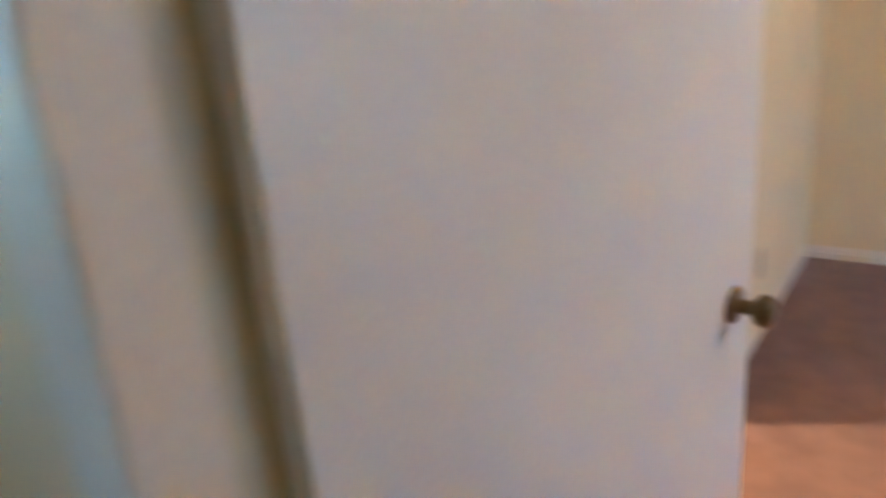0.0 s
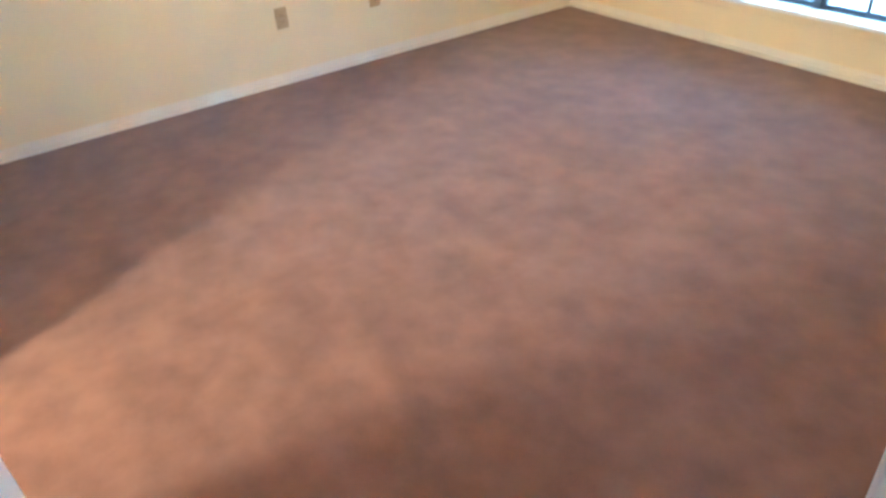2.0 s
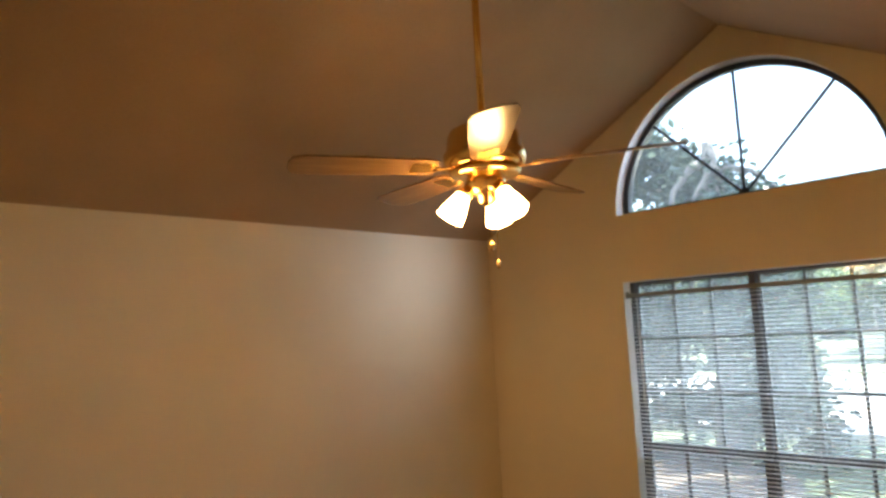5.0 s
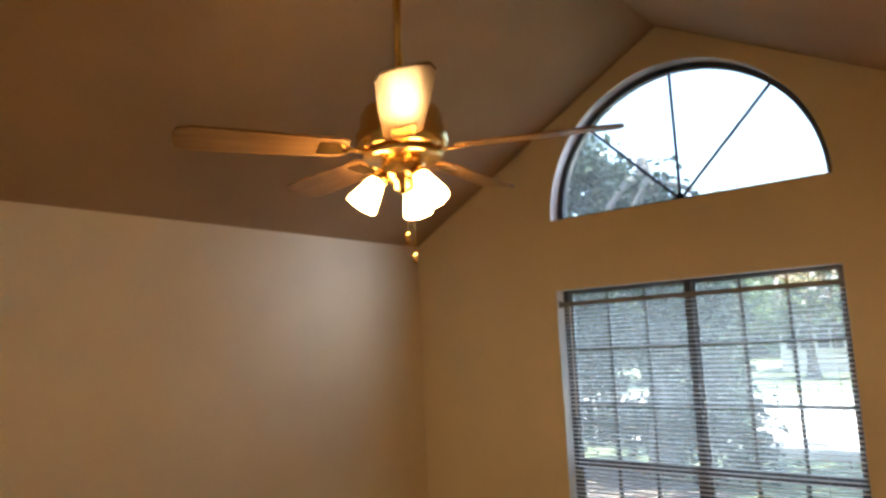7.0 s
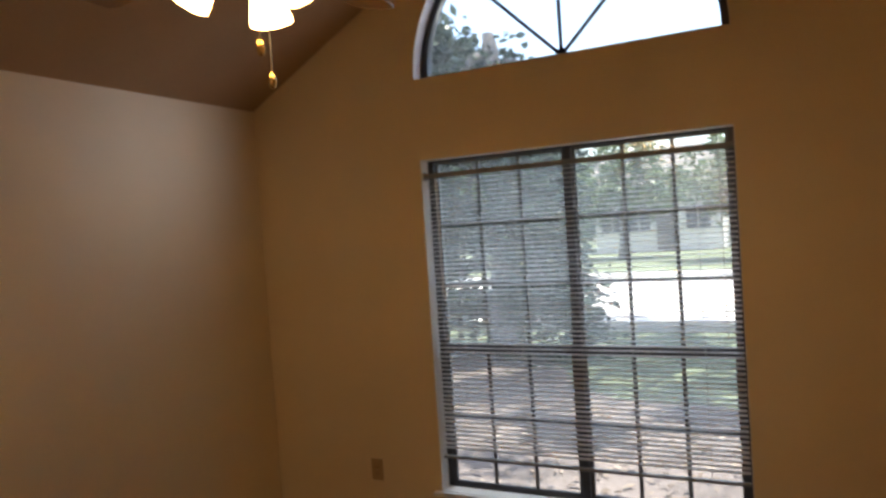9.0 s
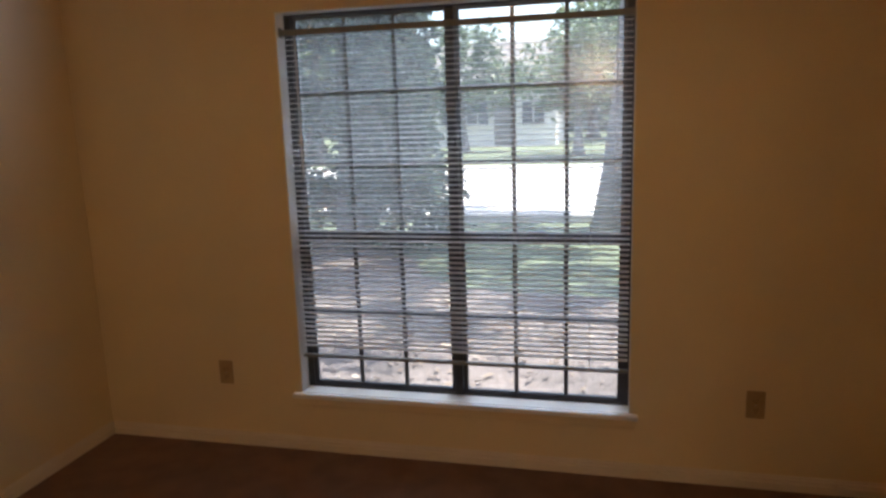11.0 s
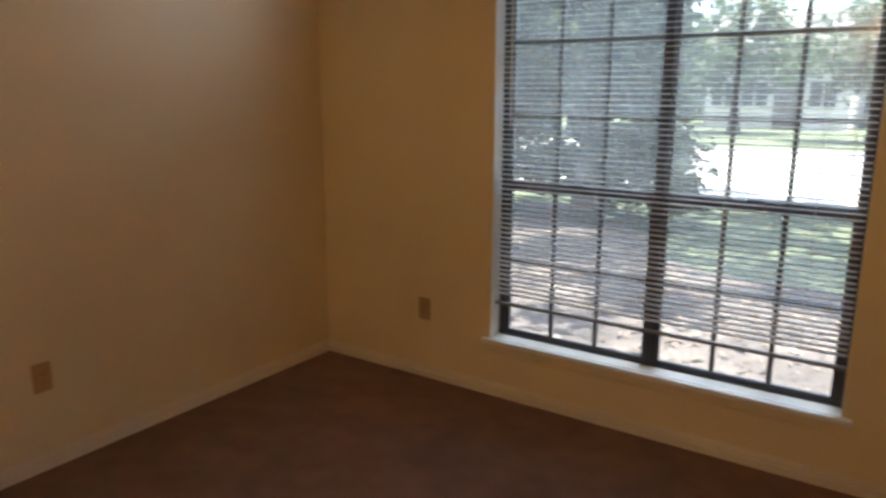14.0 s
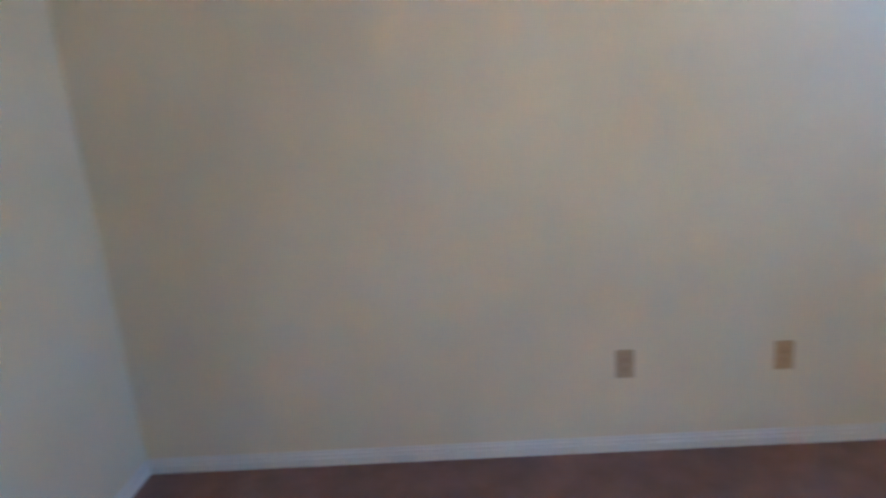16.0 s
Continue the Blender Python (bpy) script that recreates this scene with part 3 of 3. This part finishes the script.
# ---- ceiling fan ----
def make_fan(x, y):
    fan = thing("ceiling_fan", "polished brass ceiling fan with oak blades and three lit glass shades", "ceiling fan", pose(x, y, RIDGE - 0.006))
    d = RIDGE - 0.006
    z = lambda h: h - d - (0.035 if h < 2.6 else 0.0)
    part("canopy", lathe([(0.0, z(3.41)), (0.045, z(3.405)), (0.066, z(3.36)), (0.066, z(3.345)), (0.05, z(3.315)), (0.02, z(3.30)), (0.0, z(3.30))], 32), BRASS, fan, smooth=True)
    part("downrod", tube([(0, 0, z(3.31)), (0, 0, z(2.46))], 0.0125, 16), BRASS, fan, smooth=True)
    part("motor_housing", lathe([(0.0, z(2.512)), (0.022, z(2.512)), (0.03, z(2.492)), (0.082, z(2.484)), (0.112, z(2.468)), (0.122, z(2.448)), (0.126, z(2.405)), (0.138, z(2.39)), (0.138, z(2.362)), (0.13, z(2.345)), (0.10, z(2.335)), (0.0, z(2.335))], 48), BRASS, fan, "polished brass motor housing", True)
    part("flywheel_band", lathe([(0.0, z(2.336)), (0.118, z(2.336)), (0.122, z(2.326)), (0.112, z(2.316)), (0.0, z(2.316))], 48), BRASS, fan, smooth=True)
    part("switch_housing", lathe([(0.0, z(2.318)), (0.062, z(2.318)), (0.066, z(2.30)), (0.066, z(2.268)), (0.05, z(2.252)), (0.032, z(2.245)), (0.03, z(2.225)), (0.012, z(2.213)), (0.0, z(2.21))], 32), BRASS, fan, smooth=True)
    # blades, built once and shared
    bm = bmesh.new()
    outline = [(0.17, -0.045), (0.20, -0.055), (0.45, -0.066), (0.60, -0.068), (0.635, -0.055), (0.645, -0.02), (0.645, 0.02), (0.635, 0.055), (0.60, 0.068), (0.45, 0.066), (0.20, 0.055), (0.17, 0.045)]
    lo = [bm.verts.new((u, v, -0.003)) for u, v in outline]
    hi = [bm.verts.new((u, v, 0.003)) for u, v in outline]
    bm.faces.new(lo[::-1])
    bm.faces.new(hi)
    for i in range(len(lo)):
        j = (i + 1) % len(lo)
        bm.faces.new((lo[i], lo[j], hi[j], hi[i]))
    blade = mesh_of("blade", bm, BLADE)
    bm = bmesh.new()
    add_box(bm, (0.10, -0.012, -0.010), (0.185, 0.012, -0.003), 0.002, 1)
    add_box(bm, (0.18, -0.034, -0.0065), (0.255, 0.034, -0.003), 0.0015, 1)
    add_box(bm, (0.165, -0.02, -0.010), (0.19, 0.02, -0.003), 0.002, 1)
    bracket = mesh_of("blade_iron", bm, BRASS)
    for i in range(5):
        turn = pose(0, 0, z(2.342), 0, 0, FAN_TURN + 72 * i) @ pose(0, 0, 0, 11)
        ob = share("blade", blade, fan, turn)
        share("blade_iron", bracket, ob, Matrix())
    # light kit
    shade_prof = [(0.017, 0.0), (0.022, 0.003), (0.027, 0.018), (0.035, 0.045), (0.043, 0.075), (0.0475, 0.096), (0.049, 0.108), (0.0465, 0.108), (0.045, 0.096), (0.0405, 0.075), (0.0325, 0.045), (0.0245, 0.018), (0.0145, 0.004)]
    shade_prof = [(r * 0.95, h * 0.92) for r, h in shade_prof]
    shade = mesh_of("shade", lathe(shade_prof + [shade_prof[0]], 28), SHADE, True)
    cup = mesh_of("shade_cup", lathe([(0.0, -0.03), (0.014, -0.03), (0.017, -0.01), (0.027, -0.006), (0.029, 0.008), (0.024, 0.010), (0.0, 0.010)], 24), BRASS, True)
    bulb = mesh_of("bulb", lathe([(0.0, 0.088), (0.012, 0.084), (0.020, 0.072), (0.022, 0.058), (0.018, 0.040), (0.012, 0.025), (0.012, 0.0), (0.0, 0.0)], 20), BULB, True)
    for i in range(3):
        turn = pose(0, 0, z(2.268), 0, 0, KIT_TURN + 120 * i)
        arm = part("lamp_arm", tube([(0.04, 0, -0.004), (0.056, 0, 0.004), (0.072, 0, -0.002), (0.079, 0, -0.014)], 0.007, 10), BRASS, fan, smooth=True)
        arm.matrix_basis = turn
        tip = pose(0.074, 0, -0.010) @ pose(0, 0, 0, 0, 180 - 33, 0)
        share("shade_cup", cup, arm, tip)
        ob = share("shade", shade, arm, tip)
        ob["label"] = "lit frosted glass tulip shade"
        share("bulb", bulb, arm, tip)
    for px, py, low in ((0.042, -0.036, 2.09), (0.030, 0.006, 2.035)):
        chain = part("pull_chain", tube([(px * 0.9, py * 0.9, z(2.262)), (px, py, z(2.24)), (px, py, z(low))], 0.0016, 6), BRASS, fan)
        part("chain_knob", lathe([(0.0, 0.0), (0.006, -0.004), (0.009, -0.016), (0.006, -0.030), (0.0, -0.034)], 14, pose(px, py, z(low))), BRASS, chain, smooth=True)
    return fan


FAN_TURN, KIT_TURN = -46.0, -6.5
make_fan(1.838, -2.095)


# ---- outlets ----
def make_outlet(plastic, label):
    out = thing("wall_outlet", label, "outlet", group="wall outlets")
    part("cover_plate", box((-0.036, 0.0, -0.059), (0.036, 0.006, 0.059), 0.003, 2), plastic, out)
    for dz in (0.0195, -0.0195):
        face = part("receptacle", box((-0.0165, 0.0055, dz - 0.0135), (0.0165, 0.0085, dz + 0.0135), 0.002, 2), plastic, out)
        for dx, h in ((-0.0065, 0.0045), (0.0065, 0.0038)):
            part("slot", box((dx - 0.0012, 0.0082, dz + 0.001 - h), (dx + 0.0012, 0.0088, dz + 0.001 + h)), SLOT, face)
        part("earth_hole", lathe([(0.0, 0.0088), (0.0025, 0.0088), (0.0025, 0.008), (0.0, 0.008)], 10, pose(0, 0, dz - 0.0085) @ pose(0, 0, 0, -90)), SLOT, face)
    part("screw", lathe([(0.0, 0.0075), (0.003, 0.007), (0.0035, 0.0055), (0.0, 0.0055)], 12, pose(0, 0, 0, -90)), STEEL, out)
    return out


first = make_outlet(IVORY, "tan plastic duplex outlet low on the cream wall")
first.matrix_basis = pose(0.0, -2.188, 0.377, 0, 0, -90)
amber = make_outlet(AMBER, "amber-tan plastic duplex outlet low on the cream wall")
amber.matrix_basis = pose(0.0, -1.585, 0.377, 0, 0, -90)
for m in (pose(0.683, 0.0, 0.369, 0, 0, 180), pose(3.074, 0.0, 0.366, 0, 0, 180), pose(1.08, -L, 0.33)):
    copy_thing(first, m)


# ---- outside ----
GZ = -0.16
ground = bmesh.new()
bmesh.ops.create_grid(ground, x_segments=60, y_segments=60, size=500)
for v in ground.verts:
    v.co.z = GZ - 0.02
setting("ground", ground, LAWN, "mown lawn reaching to the distance", "lawn")
bed = bmesh.new()
bmesh.ops.create_grid(bed, x_segments=110, y_segments=60, size=1.0)
for v in bed.verts:
    x, y = v.co.x * 9.0 + 1.0, (v.co.y + 1) * 3.05 + T
    edge = max(0.0, (abs(v.co.y) - 0.93) * 0.4) if v.co.y > 0 else 0.0
    reach = 3.3 + 3.0 / (1.0 + math.exp((x - 0.2) * 3.0))
    y = T + (y - T) * reach / 6.1
    v.co = (x, y + 0.5 * noise.noise((x * 0.7, 3.0, y)) * max(0, v.co.y), GZ + 0.03 + 0.035 * noise.noise((x * 1.5, y * 1.5, 0)) + 0.018 * noise.noise((x * 6, y * 6, 2)) - edge)
setting("ground_bed", bed, LITTER, "bare earth with leaf litter under the trees, darkened in colour for shade", "ground", smooth=True)
street = bmesh.new()
add_box(street, (-60, 8.2, GZ - 0.06), (60, 17.5, GZ + 0.012), 0.0)
setting("road", street, CONCRETE, "sunlit pale concrete street", "street")
for y in (8.05, 17.5):
    setting("kerb", box((-60, y, GZ - 0.05), (60, y + 0.15, GZ + 0.12), 0.03, 2), CONCRETE, "pale concrete kerb beside the street", "kerb")

# fallen leaves
leaves = bmesh.new()
rng = random.Random(11)
for i in range(2600):
    x = rng.uniform(-5, 6)
    y = 0.4 + (2.7 + 3.0 / (1.0 + math.exp((x - 0.2) * 3.0))) * rng.random()
    a, s = rng.uniform(0, 6.3), rng.uniform(0.02, 0.045)
    zz = GZ + 0.045 + 0.035 * noise.noise((x * 1.5, y * 1.5, 0)) + rng.uniform(0, 0.012)
    c, q = Vector((math.cos(a) * s, math.sin(a) * s, rng.uniform(-0.4, 0.4) * s)), Vector((-math.sin(a) * s * 0.5, math.cos(a) * s * 0.5, rng.uniform(-0.4, 0.4) * s))
    o = Vector((x, y, zz))
    leaves.faces.new([leaves.verts.new(o + k) for k in (-c, q, c, -q)])
DEAD = leaf_material("fallen_leaves", (0.13, 0.09, 0.06), (0.38, 0.31, 0.25))
tagged(part("fallen_leaves", leaves, DEAD), "dry fallen leaves scattered over the ground", "leaves", kind="stuff")


def crown_mesh(rng, blobs, count, size, mat, dense=26):
    """Many small leaves gathered in clumps; blobs are (centre, radii)."""
    bm = bmesh.new()
    clumps = []
    for c, r in blobs:
        for _ in range(max(4, int(dense * r[0] * r[2]))):
            u = Vector((rng.gauss(0, 1), rng.gauss(0, 1), rng.gauss(0, 1))).normalized() * (rng.random() ** 0.4)
            clumps.append((Vector((c[0] + u.x * r[0], c[1] + u.y * r[1], c[2] + u.z * r[2])), rng.uniform(0.18, 0.42)))
    for i in range(count):
        c, s = clumps[rng.randrange(len(clumps))]
        o = c + Vector((rng.gauss(0, s * 0.6), rng.gauss(0, s * 0.6), rng.gauss(0, s * 0.5)))
        ax = Vector((rng.uniform(-1, 1), rng.uniform(-1, 1), rng.uniform(-0.9, 0.3))).normalized()
        sd = ax.orthogonal().normalized()
        sd.rotate(Matrix.Rotation(rng.uniform(0, 6.3), 3, ax))
        k = size * rng.uniform(0.6, 1.3)
        nrm = ax.cross(sd) * 0.12 * k
        bm.faces.new([bm.verts.new(o + p) for p in (-ax * k * 0.5, sd * k * 0.27 + nrm, ax * k * 0.5, -sd * k * 0.27 + nrm)])
    return bm, mat


def make_tree(at, height, girth, limbs, blobs, count, size, mat, seed, label, lean=0.0, fork=0.55, dense=26):
    rng = random.Random(seed)
    tree = thing("tree", label, "tree", pose(*at))
    pts, rad = [], []
    for i in range(9):
        f = i / 8
        pts.append((lean * f + 0.05 * girth * math.sin(5 * f), 0.05 * math.sin(7 * f + seed), height * f - 0.05))
        rad.append(girth * (1.0 + 0.75 * (1 - f) ** 6 - 0.55 * f))
    trunk = part("trunk", tube(pts, rad, 16), BARK, tree, smooth=True)
    for i in range(limbs):
        f = rng.uniform(fork, 1.0)
        base = Vector((lean * f, 0, height * f))
        goal = Vector(blobs[i % len(blobs)][0]) + Vector((rng.uniform(-.6, .6), rng.uniform(-.6, .6), rng.uniform(-.3, .5)))
        mid = base.lerp(goal, 0.5) + Vector((rng.uniform(-.3, .3), rng.uniform(-.3, .3), 0.25))
        part("limb", tube([base, base.lerp(mid, 0.5) + Vector((0, 0, 0.1)), mid, mid.lerp(goal, 0.6), goal], [girth * 0.42, girth * 0.34, girth * 0.24, girth * 0.14, girth * 0.05], 9), BARK, trunk, smooth=True)
    bm, m = crown_mesh(rng, blobs, count, size, mat, dense)
    part("crown", bm, m, tree)
    return tree


# dense low-branched evergreen beside the window view
make_tree((-0.75, 5.6, GZ), 4.4, 0.17, 12, [((0.6, 0, 0.6), (0.55, 0.6, 0.5)), ((0.62, 0.05, 1.1), (0.6, 0.6, 0.5)), ((0.58, -0.05, 1.6), (0.6, 0.6, 0.5)), ((0.6, 0, 2.1), (0.6, 0.6, 0.5)), ((0.55, 0.05, 2.6), (0.6, 0.6, 0.5)), ((0.5, 0, 3.1), (0.55, 0.6, 0.5)), ((0.3, 0, 3.5), (0.5, 0.5, 0.4)), ((-0.5, 0.1, 0.7), (0.5, 0.5, 0.25)), ((-0.7, 0, 1.9), (0.4, 0.5, 0.25)), ((-0.5, 0, 2.9), (0.5, 0.5, 0.25)), ((-1.1, 0.1, 1.3), (0.4, 0.5, 0.3)), ((-1.2, 0.1, 2.4), (0.4, 0.5, 0.3)), ((-0.5, 0, 4.0), (0.8, 0.7, 0.5)), ((-1.1, 0, 4.6), (0.7, 0.6, 0.4)), ((-1.9, 0, 4.3), (0.8, 0.7, 0.5)), ((-1.9, 0.2, 0.9), (0.65, 0.7, 0.45)), ((-2.0, 0.1, 2.0), (0.65, 0.7, 0.45)), ((-1.8, 0.1, 3.1), (0.65, 0.7, 0.45)), ((-3.4, 0.3, 1.6), (1.1, 0.9, 1.3)), ((-3.4, 0.2, 3.2), (1.1, 0.9, 1.0))],
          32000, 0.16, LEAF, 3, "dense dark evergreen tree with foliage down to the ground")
# shade oak with a stout trunk and a high thin canopy
make_tree((2.64, 7.3, GZ), 7.4, 0.27, 12, [((-1.5, -2.6, 8.4), (2.4, 2.0, 0.8)), ((1.2, -1.6, 8.6), (2.4, 2.0, 0.9)), ((0.4, -4.4, 8.4), (2.4, 1.8, 0.7)), ((-0.2, 1.0, 8.8), (2.4, 1.8, 0.8)), ((-3.6, -4.2, 8.5), (2.2, 1.8, 0.7)), ((-3.4, -1.2, 8.8), (2.2, 2.0, 0.7)), ((-5.6, -2.6, 8.8), (2.0, 2.0, 0.7))],
          13500, 0.2, LEAF_SUN, 5, "stout grey oak with a high thin canopy", 0.25, 0.93, 11)
for at, s, seed in (((-9.0, 23.5, GZ), 1.25, 21), ((-15.5, 26.0, GZ), 1.4, 22), ((6.4, 23.5, GZ), 1.15, 23), ((-6.2, 22.5, GZ), 0.9, 24), ((13.0, 30.0, GZ), 1.5, 25), ((-24.0, 34.0, GZ), 1.7, 26), ((-3.7, 26.5, GZ), 0.9, 27), ((3.6, 35.0, GZ), 1.5, 28), ((1.2, 23.5, GZ), 0.85, 29), ((1.3, 38.0, GZ), 1.3, 30)):
    make_tree(at, 3.0 * s, 0.2 * s, 6, [((0, 0, 3.6 * s), (2.4 * s, 2.0 * s, 1.6 * s)), ((-1.2 * s, 0.3, 2.8 * s), (1.8 * s, 1.6 * s, 1.1 * s)), ((1.3 * s, -0.2, 3.0 * s), (1.8 * s, 1.5 * s, 1.2 * s)), ((0.2, 0, 5.0 * s), (1.6 * s, 1.4 * s, 1.0 * s))],
              3200, 0.34 * s, LEAF_SUN, seed, "leafy green tree across the street")


def make_house(at, width, depth, wall_h, label):
    house = thing("house", label, "house", pose(*at))
    part("wall", box((-width / 2, 0, -0.1), (width / 2, depth, wall_h)), SIDING, house)
    bm = bmesh.new()
    prof = [(-0.5, wall_h - 0.1), (depth / 2, wall_h + 2.1), (depth + 0.5, wall_h - 0.1), (depth + 0.5, wall_h + 0.06), (depth / 2, wall_h + 2.28), (-0.5, wall_h + 0.06)]
    e = [[bm.verts.new((x, y, z)) for y, z in prof] for x in (-width / 2 - 0.4, width / 2 + 0.4)]
    for i in range(6):
        bm.faces.new((e[0][i], e[0][(i + 1) % 6], e[1][(i + 1) % 6], e[1][i]))
    for q in e:
        bm.faces.new((q[0], q[1], q[4], q[5]))
        bm.faces.new((q[1], q[2], q[3], q[4]))
    part("roof", bm, SHINGLE, house)
    for x in (-width * 0.36, -width * 0.14, width * 0.32):
        win = part("window", box((x - 0.6, -0.06, 0.9), (x + 0.6, -0.005, 2.1), 0.02, 1), SIDING, house)
        for k in (-1, 1):
            part("pane", box((x + k * 0.28 - 0.24, -0.075, 0.98), (x + k * 0.28 + 0.24, -0.062, 2.02)), DARK_GLASS, win)
    part("door", box((width * 0.08 - 0.48, -0.05, 0.0), (width * 0.08 + 0.48, -0.005, 2.05), 0.02, 1), BARK, house)
    return house


make_house((-3.1, 31.0, GZ), 5.8, 7.0, 2.9, "white single-storey house across the street, grey roof")
woods = bmesh.new()
wr = random.Random(31)
for i in range(5200):
    x, h = wr.uniform(-70, 70), wr.random()
    y = 48 + wr.uniform(0, 8)
    top = 5.2 + 2.8 * noise.noise((x * 0.12, 0, 0)) + 1.6 * noise.noise((x * 0.5, 5, 0))
    o = Vector((x, y, GZ + h * top))
    s = wr.uniform(0.5, 1.1)
    a = Vector((wr.uniform(-1, 1), wr.uniform(-.4, .4), wr.uniform(-1, 1))).normalized() * s
    b = a.orthogonal().normalized() * s * 0.6
    woods.faces.new([woods.verts.new(o + k) for k in (-a, b, a, -b)])
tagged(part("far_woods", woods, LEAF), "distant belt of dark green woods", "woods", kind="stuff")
